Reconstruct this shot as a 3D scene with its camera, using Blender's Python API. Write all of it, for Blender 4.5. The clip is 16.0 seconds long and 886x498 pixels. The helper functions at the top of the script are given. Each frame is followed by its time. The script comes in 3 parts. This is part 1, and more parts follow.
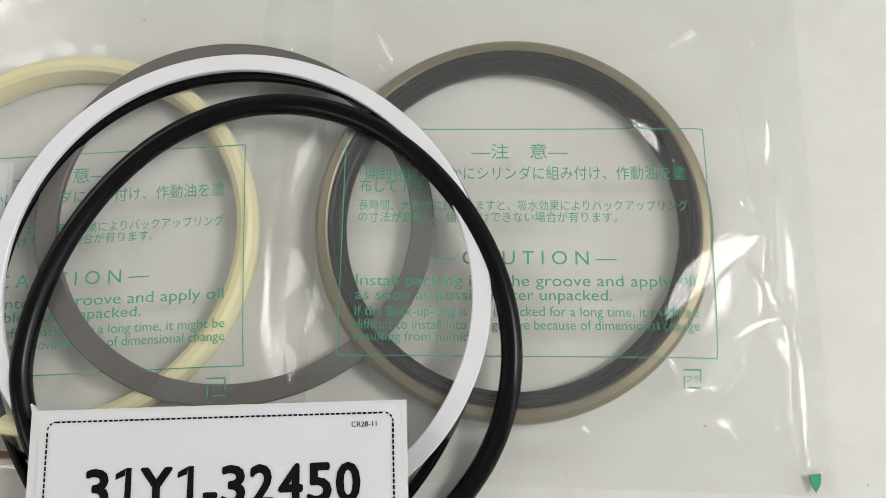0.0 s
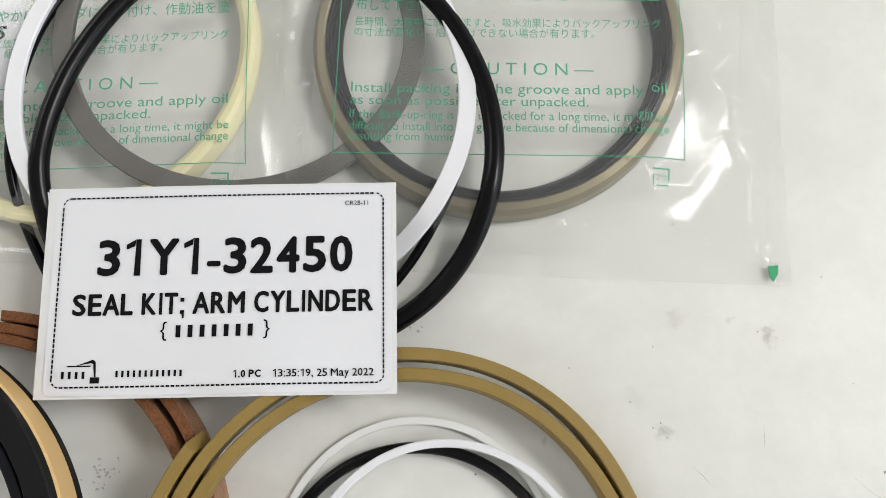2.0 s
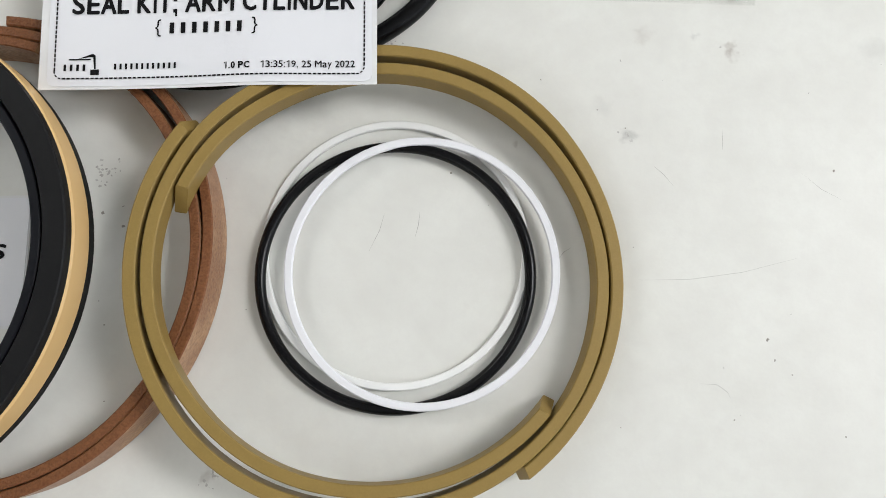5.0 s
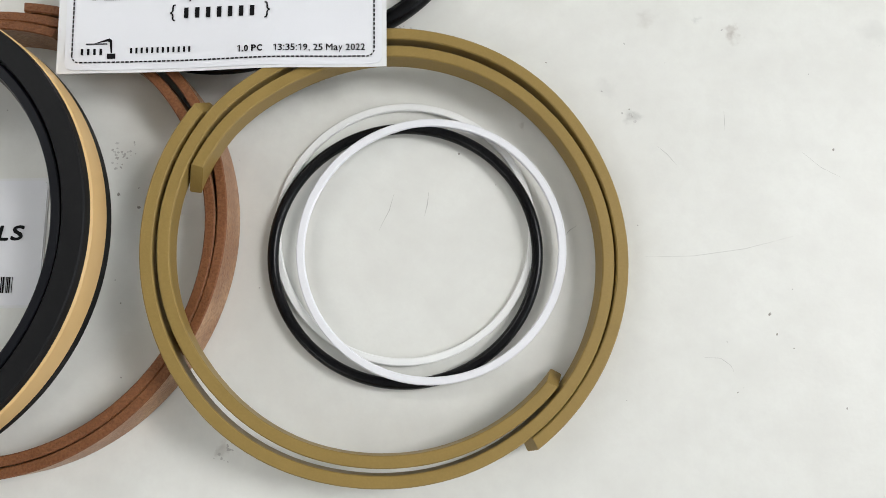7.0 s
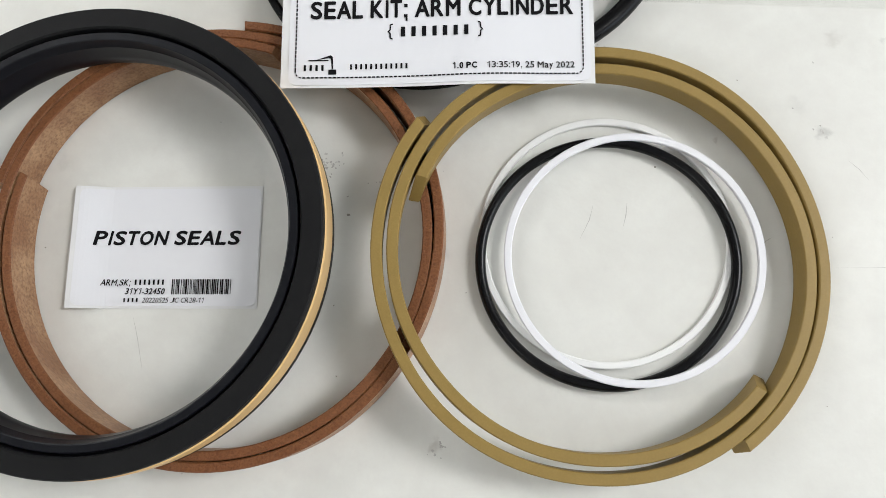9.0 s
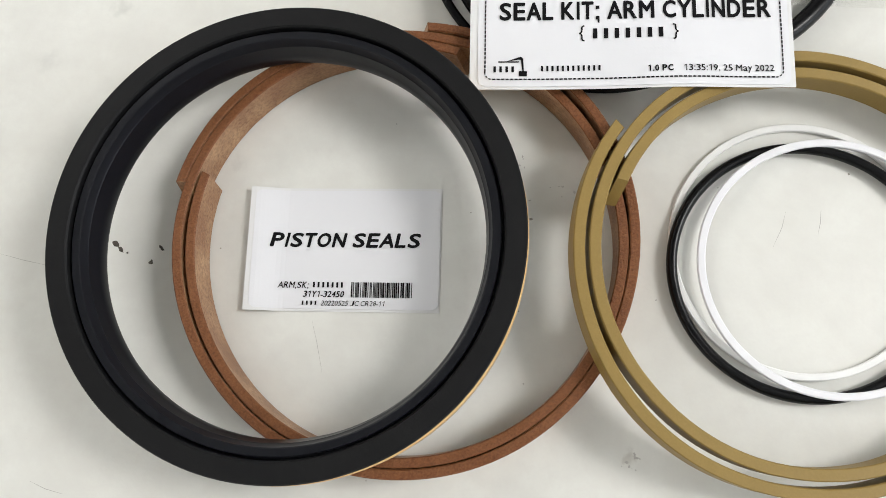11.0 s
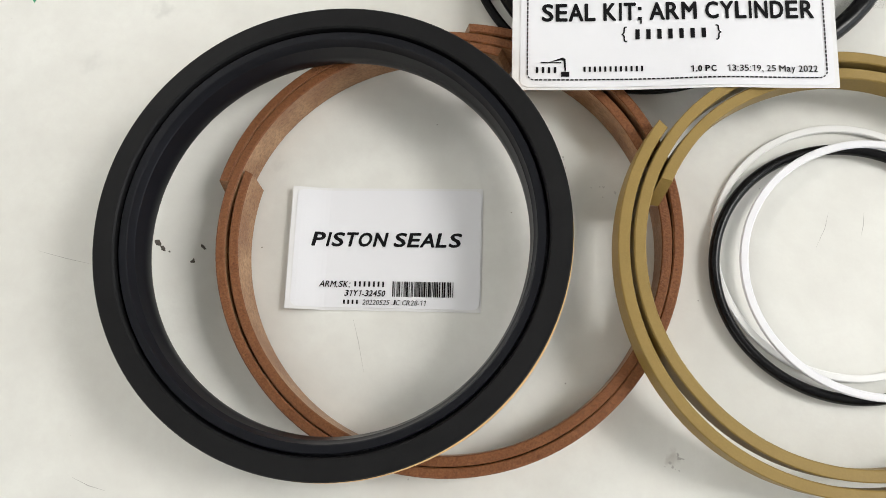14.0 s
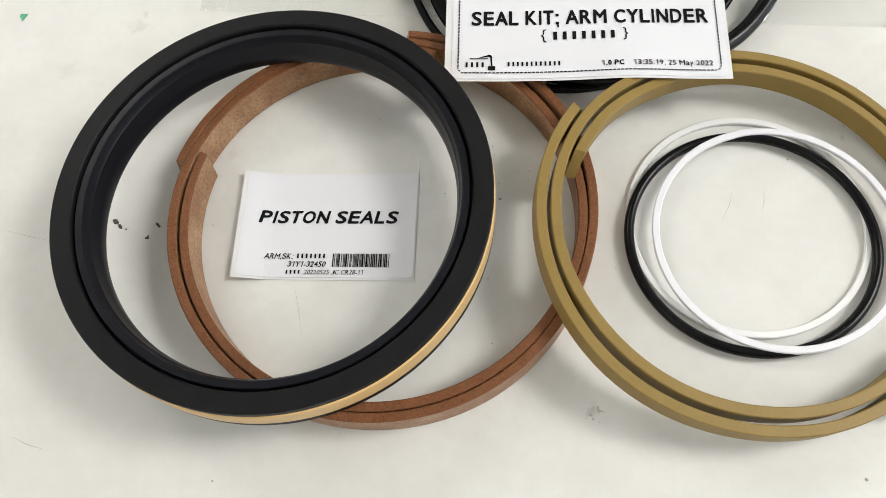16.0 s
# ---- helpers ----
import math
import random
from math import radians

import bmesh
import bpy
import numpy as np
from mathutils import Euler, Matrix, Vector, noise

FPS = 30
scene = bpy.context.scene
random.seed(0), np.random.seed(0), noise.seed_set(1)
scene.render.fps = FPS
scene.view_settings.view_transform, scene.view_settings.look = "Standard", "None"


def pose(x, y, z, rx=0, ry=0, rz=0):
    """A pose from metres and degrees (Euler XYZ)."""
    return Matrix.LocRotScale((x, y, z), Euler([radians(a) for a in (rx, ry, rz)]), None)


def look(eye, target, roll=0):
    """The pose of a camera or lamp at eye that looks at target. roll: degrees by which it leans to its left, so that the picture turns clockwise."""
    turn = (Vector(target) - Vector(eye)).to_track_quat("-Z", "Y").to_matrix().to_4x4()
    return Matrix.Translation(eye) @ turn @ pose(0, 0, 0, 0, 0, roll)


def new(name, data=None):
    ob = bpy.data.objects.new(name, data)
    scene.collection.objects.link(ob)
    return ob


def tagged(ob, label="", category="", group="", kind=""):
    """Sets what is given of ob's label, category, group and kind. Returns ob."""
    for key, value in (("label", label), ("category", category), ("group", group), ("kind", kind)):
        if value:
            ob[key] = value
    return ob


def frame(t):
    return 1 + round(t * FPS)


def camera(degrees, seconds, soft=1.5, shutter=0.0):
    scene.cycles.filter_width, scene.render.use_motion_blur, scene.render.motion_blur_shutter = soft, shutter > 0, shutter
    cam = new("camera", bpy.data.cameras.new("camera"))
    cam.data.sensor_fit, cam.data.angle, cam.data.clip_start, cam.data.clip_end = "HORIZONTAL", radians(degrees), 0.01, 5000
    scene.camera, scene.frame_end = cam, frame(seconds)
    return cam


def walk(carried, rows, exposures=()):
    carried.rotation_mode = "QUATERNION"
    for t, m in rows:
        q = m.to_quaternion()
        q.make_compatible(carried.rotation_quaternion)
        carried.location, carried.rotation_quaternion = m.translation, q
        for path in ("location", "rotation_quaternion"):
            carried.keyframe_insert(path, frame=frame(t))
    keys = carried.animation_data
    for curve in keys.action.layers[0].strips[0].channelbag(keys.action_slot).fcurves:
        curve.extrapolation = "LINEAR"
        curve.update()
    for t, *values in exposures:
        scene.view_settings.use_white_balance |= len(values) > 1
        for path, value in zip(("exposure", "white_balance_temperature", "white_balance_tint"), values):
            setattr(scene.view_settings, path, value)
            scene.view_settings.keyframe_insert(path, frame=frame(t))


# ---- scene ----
cam = camera(60.0, 16.0, soft=0.8)
PATH = [
    (0, (0.05437, 0.06614, 0.23097), (0.04293, 0.13915, -0.05978), -7.30),
    (0.5, (0.0568, 0.05876, 0.23354), (0.0457, 0.12827, -0.05808), -7.20),
    (1, (0.05871, 0.03675, 0.23309), (0.04771, 0.11183, -0.05716), -6.32),
    (1.5, (0.06049, 0.02347, 0.23372), (0.04978, 0.09407, -0.05766), -6.38),
    (2, (0.05977, 0.00538, 0.23367), (0.04941, 0.07637, -0.05762), -5.90),
    (2.5, (0.06363, -0.01261, 0.23399), (0.05299, 0.05657, -0.05773), -6.24),
    (3, (0.06497, -0.0306, 0.23138), (0.05452, 0.03409, -0.06137), -6.56),
    (3.5, (0.06788, -0.04816, 0.22573), (0.05667, 0.01276, -0.06781), -7.63),
    (4, (0.0718, -0.05874, 0.22481), (0.06074, -0.00119, -0.06941), -7.91),
    (4.5, (0.07246, -0.06426, 0.22992), (0.0613, -0.01144, -0.06518), -8.90),
    (5, (0.07246, -0.06923, 0.23294), (0.06022, -0.01858, -0.06249), -10.63),
    (7.5, (0.06909, -0.0784, 0.239), (0.05588, -0.02547, -0.056), -11.32),
    (8, (0.06276, -0.07942, 0.24257), (0.04838, -0.02554, -0.0522), -12.08),
    (8.5, (0.04008, -0.0838, 0.2476), (0.02531, -0.02818, -0.04683), -11.71),
    (9, (0.01323, -0.0847, 0.2506), (-0.00823, -0.02865, -0.04334), -17.41),
    (9.5, (-0.01112, -0.08467, 0.25195), (-0.03445, -0.02831, -0.04178), -18.57),
    (10, (-0.02465, -0.09267, 0.25063), (-0.04872, -0.02883, -0.04151), -16.50),
    (12.5, (-0.05518, -0.091, 0.24778), (-0.08749, -0.03127, -0.04444), -23.80),
    (13, (-0.05427, -0.09417, 0.24905), (-0.08681, -0.0325, -0.04273), -23.16),
    (13.5, (-0.05426, -0.09562, 0.24942), (-0.08614, -0.03269, -0.04217), -22.24),
    (14, (-0.0533, -0.09592, 0.2494), (-0.08439, -0.03075, -0.04178), -20.81),
    (14.5, (-0.05169, -0.095, 0.25034), (-0.08205, -0.02173, -0.03899), -17.74),
    (15, (-0.0457, -0.10521, 0.25699), (-0.07539, -0.02385, -0.03024), -15.23),
    (15.5, (-0.03427, -0.13221, 0.25148), (-0.06428, -0.03257, -0.02989), -11.70),
    (16, (-0.03017, -0.15088, 0.24984), (-0.05947, -0.0371, -0.0262), -9.83),
]
EXPOSURES = [(0.0, -0.83, 6390, 10), (1.0, -0.78, 6370, 10), (2.0, -0.63, 6290, 10), (5.0, -0.58, 6140, 10), (8.5, -0.53, 6140, 10), (9.5, -0.44, 6190, 10), (12.5, -0.37, 6360, 10), (16.0, -0.36, 6390, 10)]
walk(cam, [(t, look(eye, target, roll)) for t, eye, target, roll in PATH], EXPOSURES)

# ---- world and light ----
world = bpy.data.worlds.new("world")
scene.world = world
world.use_nodes = True
world.node_tree.nodes["Background"].inputs[0].default_value = (0.75, 0.8, 0.9, 1)
world.node_tree.nodes["Background"].inputs[1].default_value = 0.3


def area_lamp(name, eye, target, sx, sy, power, colour):
    data = bpy.data.lights.new(name, "AREA")
    data.shape, data.size, data.size_y, data.energy, data.color = "RECTANGLE", sx, sy, power, colour
    ob = new(name, data)
    ob.matrix_world = look(eye, target)
    return ob


# ---- materials ----
def links(mat):
    return mat.node_tree.nodes, mat.node_tree.links


def material(name, colour, rough=0.5, grain=(), bump=0.0, bump_scale=400.0, metal=0.0, spec=0.5, extra=None):
    """grain: rows of (noise scale per metre, strength, second colour)."""
    mat = bpy.data.materials.new(name)
    mat.use_nodes = True
    nodes, link = links(mat)
    bsdf = nodes["Principled BSDF"]
    bsdf.inputs["Roughness"].default_value = rough
    bsdf.inputs["Metallic"].default_value = metal
    bsdf.inputs["Specular IOR Level"].default_value = spec
    coord = nodes.new("ShaderNodeTexCoord")
    last = None
    for scale, strength, other in grain:
        tex = nodes.new("ShaderNodeTexNoise")
        tex.inputs["Scale"].default_value = scale
        tex.inputs["Detail"].default_value = 4
        link.new(coord.outputs["Object"], tex.inputs["Vector"])
        ramp = nodes.new("ShaderNodeMapRange")
        ramp.inputs[1].default_value, ramp.inputs[2].default_value = 0.4, 0.75
        ramp.inputs[4].default_value = strength
        link.new(tex.outputs["Fac"], ramp.inputs[0])
        mix = nodes.new("ShaderNodeMix")
        mix.data_type = "RGBA"
        link.new(ramp.outputs[0], mix.inputs[0])
        if last is None:
            mix.inputs[6].default_value = (*colour, 1)
        else:
            link.new(last, mix.inputs[6])
        mix.inputs[7].default_value = (*other, 1)
        last = mix.outputs[2]
    if last is None:
        bsdf.inputs["Base Color"].default_value = (*colour, 1)
    else:
        link.new(last, bsdf.inputs["Base Color"])
    if bump:
        tex = nodes.new("ShaderNodeTexNoise")
        tex.inputs["Scale"].default_value = bump_scale
        tex.inputs["Detail"].default_value = 3
        link.new(coord.outputs["Object"], tex.inputs["Vector"])
        node = nodes.new("ShaderNodeBump")
        node.inputs["Strength"].default_value = bump
        node.inputs["Distance"].default_value = 0.0004
        link.new(tex.outputs["Fac"], node.inputs["Height"])
        link.new(node.outputs["Normal"], bsdf.inputs["Normal"])
    return mat


def film_material(name, tint, gloss, crease, grain=45):
    """Clear plastic film: mostly transparent, with a mirror sheen that grows at grazing angles."""
    mat = bpy.data.materials.new(name)
    mat.use_nodes = True
    nodes, link = links(mat)
    nodes.remove(nodes["Principled BSDF"])
    out = nodes["Material Output"]
    clear = nodes.new("ShaderNodeBsdfTransparent")
    clear.inputs[0].default_value = (*tint, 1)
    shine = nodes.new("ShaderNodeBsdfGlossy")
    shine.inputs["Roughness"].default_value = 0.15
    haze = nodes.new("ShaderNodeBsdfDiffuse")
    haze.inputs[0].default_value = (0.85, 0.86, 0.84, 1)
    fres = nodes.new("ShaderNodeFresnel")
    fres.inputs[0].default_value = gloss
    coord = nodes.new("ShaderNodeTexCoord")
    bump = nodes.new("ShaderNodeBump")
    bump.inputs["Strength"].default_value = crease
    bump.inputs["Distance"].default_value = 0.002
    tex = nodes.new("ShaderNodeTexNoise")
    tex.inputs["Scale"].default_value = grain
    tex.inputs["Detail"].default_value = 2.5
    tex.inputs["Distortion"].default_value = 1.2
    link.new(coord.outputs["Object"], tex.inputs["Vector"])
    link.new(tex.outputs["Fac"], bump.inputs["Height"])
    link.new(bump.outputs["Normal"], shine.inputs["Normal"])
    link.new(bump.outputs["Normal"], fres.inputs["Normal"])
    veil = nodes.new("ShaderNodeMixShader")
    veil.inputs[0].default_value = 0.065
    link.new(clear.outputs[0], veil.inputs[1])
    link.new(haze.outputs[0], veil.inputs[2])
    mix = nodes.new("ShaderNodeMixShader")
    link.new(fres.outputs[0], mix.inputs[0])
    link.new(veil.outputs[0], mix.inputs[1])
    link.new(shine.outputs[0], mix.inputs[2])
    link.new(mix.outputs[0], out.inputs[0])
    return mat


M_TABLE = material("white_laminate", (0.718, 0.718, 0.676), 0.42,
                   [(14, 0.7, (0.655, 0.648, 0.61)), (55, 0.4, (0.60, 0.59, 0.55)), (210, 0.3, (0.62, 0.605, 0.57)), (900, 0.12, (0.62, 0.61, 0.58))], 0.08, 700)


def stains(mat, spots):
    """Soft old stains: rows of (x, y, radius, strength, colour), with frayed edges."""
    nodes, link = links(mat)
    bsdf = nodes["Principled BSDF"]
    last = bsdf.inputs["Base Color"].links[0].from_socket
    coord = nodes.new("ShaderNodeTexCoord")
    tex = nodes.new("ShaderNodeTexNoise")
    tex.inputs["Scale"].default_value = 260
    tex.inputs["Detail"].default_value = 5
    link.new(coord.outputs["Object"], tex.inputs["Vector"])
    shift = nodes.new("ShaderNodeVectorMath")
    shift.operation = "MULTIPLY_ADD"
    shift.inputs[1].default_value = (0.009, 0.009, 0.0)
    link.new(tex.outputs["Color"], shift.inputs[0])
    link.new(coord.outputs["Object"], shift.inputs[2])
    for x, y, radius, strength, colour in spots:
        away = nodes.new("ShaderNodeVectorMath")
        away.operation = "DISTANCE"
        away.inputs[1].default_value = (x + 0.0045, y + 0.0045, 0.0)
        link.new(shift.outputs[0], away.inputs[0])
        fade = nodes.new("ShaderNodeMapRange")
        fade.interpolation_type = "SMOOTHSTEP"
        fade.inputs[1].default_value, fade.inputs[2].default_value = 0.0, radius
        fade.inputs[3].default_value, fade.inputs[4].default_value = strength * 0.75, 0.0
        link.new(away.outputs["Value"], fade.inputs[0])
        mix = nodes.new("ShaderNodeMix")
        mix.data_type = "RGBA"
        link.new(fade.outputs[0], mix.inputs[0])
        link.new(last, mix.inputs[6])
        mix.inputs[7].default_value = (*colour, 1)
        last = mix.outputs[2]
    link.new(last, bsdf.inputs["Base Color"])


GREY_STAIN, BROWN_STAIN = (0.30, 0.30, 0.28), (0.30, 0.26, 0.22)
stains(M_TABLE, [(0.151, 0.039, 0.0035, 0.8, BROWN_STAIN), (0.119, 0.009, 0.0034, 0.6, GREY_STAIN), (0.083, 0.006, 0.002, 0.5, BROWN_STAIN), (0.123, 0.044, 0.004, 0.3, BROWN_STAIN),
                 (0.196, 0.041, 0.008, 0.25, GREY_STAIN), (0.140, 0.044, 0.002, 0.35, GREY_STAIN), (0.111, 0.019, 0.005, 0.2, GREY_STAIN), (-0.193, 0.044, 0.005, 0.35, GREY_STAIN),
                 (-0.191, 0.050, 0.003, 0.4, GREY_STAIN), (-0.217, 0.021, 0.006, 0.2, GREY_STAIN), (-0.140, -0.014, 0.004, 0.2, GREY_STAIN), (-0.003, -0.101, 0.003, 0.5, BROWN_STAIN),
                 (-0.008, 0.146, 0.004, 0.4, BROWN_STAIN)])
M_GRIME = material("grime", (0.06, 0.05, 0.04), 0.8, [(900, 0.6, (0.16, 0.14, 0.12))])
M_SPECK = material("dark_dust", (0.27, 0.255, 0.225), 0.8, [(900, 0.6, (0.42, 0.40, 0.37))])
M_DUST = material("dust_smudge", (0.44, 0.43, 0.40), 0.8, [(700, 0.8, (0.66, 0.655, 0.63))])
M_SCRATCH = material("scratch_line", (0.42, 0.41, 0.38), 0.7)
M_GOLD = material("bronze_filled_ptfe", (0.255, 0.172, 0.050), 0.45, [(80, 0.4, (0.215, 0.143, 0.040)), (1500, 0.3, (0.31, 0.212, 0.068))], 0.12, 2500, spec=0.22)
M_BROWN = material("fabric_phenolic", (0.175, 0.066, 0.026), 0.5, [(160, 0.6, (0.225, 0.092, 0.038)), (1300, 0.75, (0.08, 0.028, 0.012)), (1700, 0.4, (0.30, 0.14, 0.06))], 0.8, 1300, spec=0.2)
M_TAN = material("fabric_phenolic_face", (0.29, 0.148, 0.074), 0.42, [(70, 0.95, (0.52, 0.33, 0.185)), (900, 0.75, (0.15, 0.066, 0.031))], 0.5, 1200, spec=0.3)
M_BLACK = material("black_nylon", (0.0095, 0.0095, 0.0100), 0.48, [(150, 0.4, (0.0135, 0.0135, 0.014))], 0.1, 1500, spec=0.12)
M_RUBBER = material("black_rubber", (0.0065, 0.007, 0.0095), 0.33, [(120, 0.5, (0.009, 0.0095, 0.013))], 0.05, 900, spec=0.18)
M_ORING = material("black_nitrile", (0.0018, 0.0018, 0.0024), 0.26, [(200, 0.4, (0.003, 0.003, 0.0036))], 0.03, 1200, spec=0.2)
M_BEIGE = material("beige_ptfe", (0.66, 0.44, 0.19), 0.4, [(90, 0.4, (0.60, 0.39, 0.16))], 0.05, 900)
M_WHITE = material("white_ptfe", (0.77, 0.77, 0.80), 0.4, [(60, 0.3, (0.74, 0.74, 0.77))], 0.04, 900)
M_CREAM = material("white_nylon", (0.81, 0.81, 0.795), 0.38, [(60, 0.3, (0.78, 0.78, 0.765))], 0.04, 900)
M_YELLOW = material("pale_yellow_urethane", (0.90, 0.85, 0.56), 0.35, [(50, 0.5, (0.89, 0.80, 0.43))])
M_YELLOW.node_tree.nodes["Principled BSDF"].inputs["Transmission Weight"].default_value = 0.15
M_GREY = material("grey_ptfe", (0.125, 0.118, 0.108), 0.5, [(100, 0.4, (0.15, 0.142, 0.13))], 0.08, 1200)
M_OLIVE = material("olive_steel_case", (0.25, 0.215, 0.14), 0.38, [(120, 0.5, (0.19, 0.165, 0.11)), (2500, 0.3, (0.36, 0.31, 0.2))], 0.15, 2500, 0.6)
M_PAPER = material("label_paper", (0.725, 0.728, 0.755), 0.55, [(300, 0.15, (0.695, 0.70, 0.725))], 0.05, 1500)
M_LINER = material("label_liner", (0.71, 0.71, 0.71), 0.4, [(80, 0.3, (0.68, 0.68, 0.68))])
M_INK = material("black_ink", (0.004, 0.004, 0.005), 0.6, spec=0.12)
M_GREEN = material("green_ink", (0.085, 0.34, 0.205), 0.5)
M_CHIP = material("green_plastic", (0.015, 0.30, 0.12), 0.4)
M_FILM = film_material("clear_film", (0.984, 0.984, 0.979), 1.46, 0.03)
M_SEAL = film_material("crimped_film", (0.965, 0.968, 0.96), 1.45, 0.45, 700)
M_WALL = material("wall_paint", (0.70, 0.695, 0.67), 0.8, [(3, 0.3, (0.65, 0.645, 0.62))], 0.1, 200)
M_CEILING = material("ceiling_board", (0.80, 0.80, 0.785), 0.85, [(3, 0.3, (0.75, 0.75, 0.735))], 0.1, 200)
M_FLOOR = material("grey_floor", (0.34, 0.33, 0.31), 0.6, [(4, 0.5, (0.28, 0.27, 0.26))])
M_STEEL = material("painted_steel", (0.4, 0.41, 0.42), 0.4, [(40, 0.3, (0.35, 0.36, 0.37))])
# glow of the ceiling panels, which are added and out of view
M_GLOW = bpy.data.materials.new("added_panel_glow")
M_GLOW.use_nodes = True
M_GLOW.node_tree.nodes["Principled BSDF"].inputs["Emission Color"].default_value = (1.0, 0.97, 0.92, 1)
M_GLOW.node_tree.nodes["Principled BSDF"].inputs["Emission Strength"].default_value = 3.0


# ---- building helpers ----
def part(name, bm, mat, parent=None, label="", smooth=True, second=None):
    mesh = bpy.data.meshes.new(name)
    bmesh.ops.recalc_face_normals(bm, faces=bm.faces)
    bm.to_mesh(mesh)
    bm.free()
    mesh.materials.append(mat)
    if second:
        mesh.materials.append(second)
    if smooth:
        for p in mesh.polygons:
            p.use_smooth = True
        mesh.set_sharp_from_angle(angle=radians(26))
    ob = new(name, mesh)
    if parent:
        ob.parent = parent
    if label:
        ob["label"] = label
    return ob


def empty(name, label, category, group="", at=(0, 0, 0)):
    ob = new(name)
    ob.empty_display_size = 0.01
    ob.location = at
    return tagged(ob, label, category, group)


def box_bm(x0, y0, z0, x1, y1, z1, bevel=0.0):
    bm = bmesh.new()
    bmesh.ops.create_cube(bm, size=1.0)
    for v in bm.verts:
        v.co = Vector(((x0 + x1) / 2 + v.co.x * (x1 - x0), (y0 + y1) / 2 + v.co.y * (y1 - y0), (z0 + z1) / 2 + v.co.z * (z1 - z0)))
    if bevel:
        bmesh.ops.bevel(bm, geom=bm.edges[:], offset=bevel, segments=2, affect="EDGES")
    return bm


def revolve(profile, n=160, wobble=None):
    """A ring from a closed profile of (radius, height), counted round the z axis. wobble(angle) gives (radius factor, lift)."""
    bm = bmesh.new()
    rows = []
    for i in range(n):
        a = 2 * math.pi * i / n
        k, lift = wobble(a) if wobble else (1, 0)
        rows.append([bm.verts.new((r * k * math.cos(a), r * k * math.sin(a), z + lift)) for r, z in profile])
    m = len(profile)
    for i in range(n):
        for j in range(m):
            bm.faces.new((rows[i][j], rows[(i + 1) % n][j], rows[(i + 1) % n][(j + 1) % m], rows[i][(j + 1) % m]))
    return bm


def round_profile(radius, tube, z, n=16):
    return [(radius + tube * math.cos(2 * math.pi * i / n), z + tube * math.sin(2 * math.pi * i / n)) for i in range(n)]


def bevelled(r0, r1, z0, z1, b):
    """A rectangular profile with broken corners."""
    return [(r0 + b, z0), (r1 - b, z0), (r1, z0 + b), (r1, z1 - b), (r1 - b, z1), (r0 + b, z1), (r0, z1 - b), (r0, z0 + b)]


def radius_at(keys, a):
    """Linear between rows of (degrees, thousandths of a metre), smoothed over twenty degrees."""
    total = 0.0
    for d in range(-10, 11, 4):
        b = min(max(a + d, keys[0][0]), keys[-1][0])
        for (a0, r0), (a1, r1) in zip(keys, keys[1:]):
            if a0 <= b <= a1:
                total += r0 + (r1 - r0) * (b - a0) / (a1 - a0)
                break
    return total / 6 * 0.001


def strip_bm(keys, thick, tall, skew, notch=0.0, sag=None):
    """A cut wear ring: a strip with a rectangular section, wound from the first to the last angle at the inner radii in keys.
    skew: by how many degrees the upper edge runs on beyond the lower one at the two ends; notch: a small step in the end faces; sag: its lift by the angle."""
    b = 0.00035
    a0, a1 = keys[0][0], keys[-1][0]
    n = int((a1 - a0) / 1.5)
    bm = bmesh.new()
    rows = []
    prof = bevelled(0, thick, 0, tall, b)
    for i in range(n + 1):
        f = i / n
        row = []
        for dr, z in prof:
            lean = (z / tall - 0.5) * (skew[0] * max(0, 1 - f * 14) + skew[1] * max(0, 1 - (1 - f) * 14))
            a = a0 + (a1 - a0) * f + lean
            if i in (0, n):
                a += notch * (dr / thick - 0.5) * (1 if i else -1)
            r = radius_at(keys, a0 + (a1 - a0) * f) + dr
            row.append(bm.verts.new((r * math.cos(radians(a)), r * math.sin(radians(a)), z + (sag(a % 360) if sag else 0))))
        rows.append(row)
    m = len(prof)
    for i in range(n):
        for j in range(m):
            bm.faces.new((rows[i][j], rows[i + 1][j], rows[i + 1][(j + 1) % m], rows[i][(j + 1) % m]))
    bm.faces.new(rows[0])
    bm.faces.new(rows[-1][::-1])
    bm.normal_update()
    for f in bm.faces:
        f.material_index = 1 if abs(f.normal.z) < 0.3 else 0
    return bm


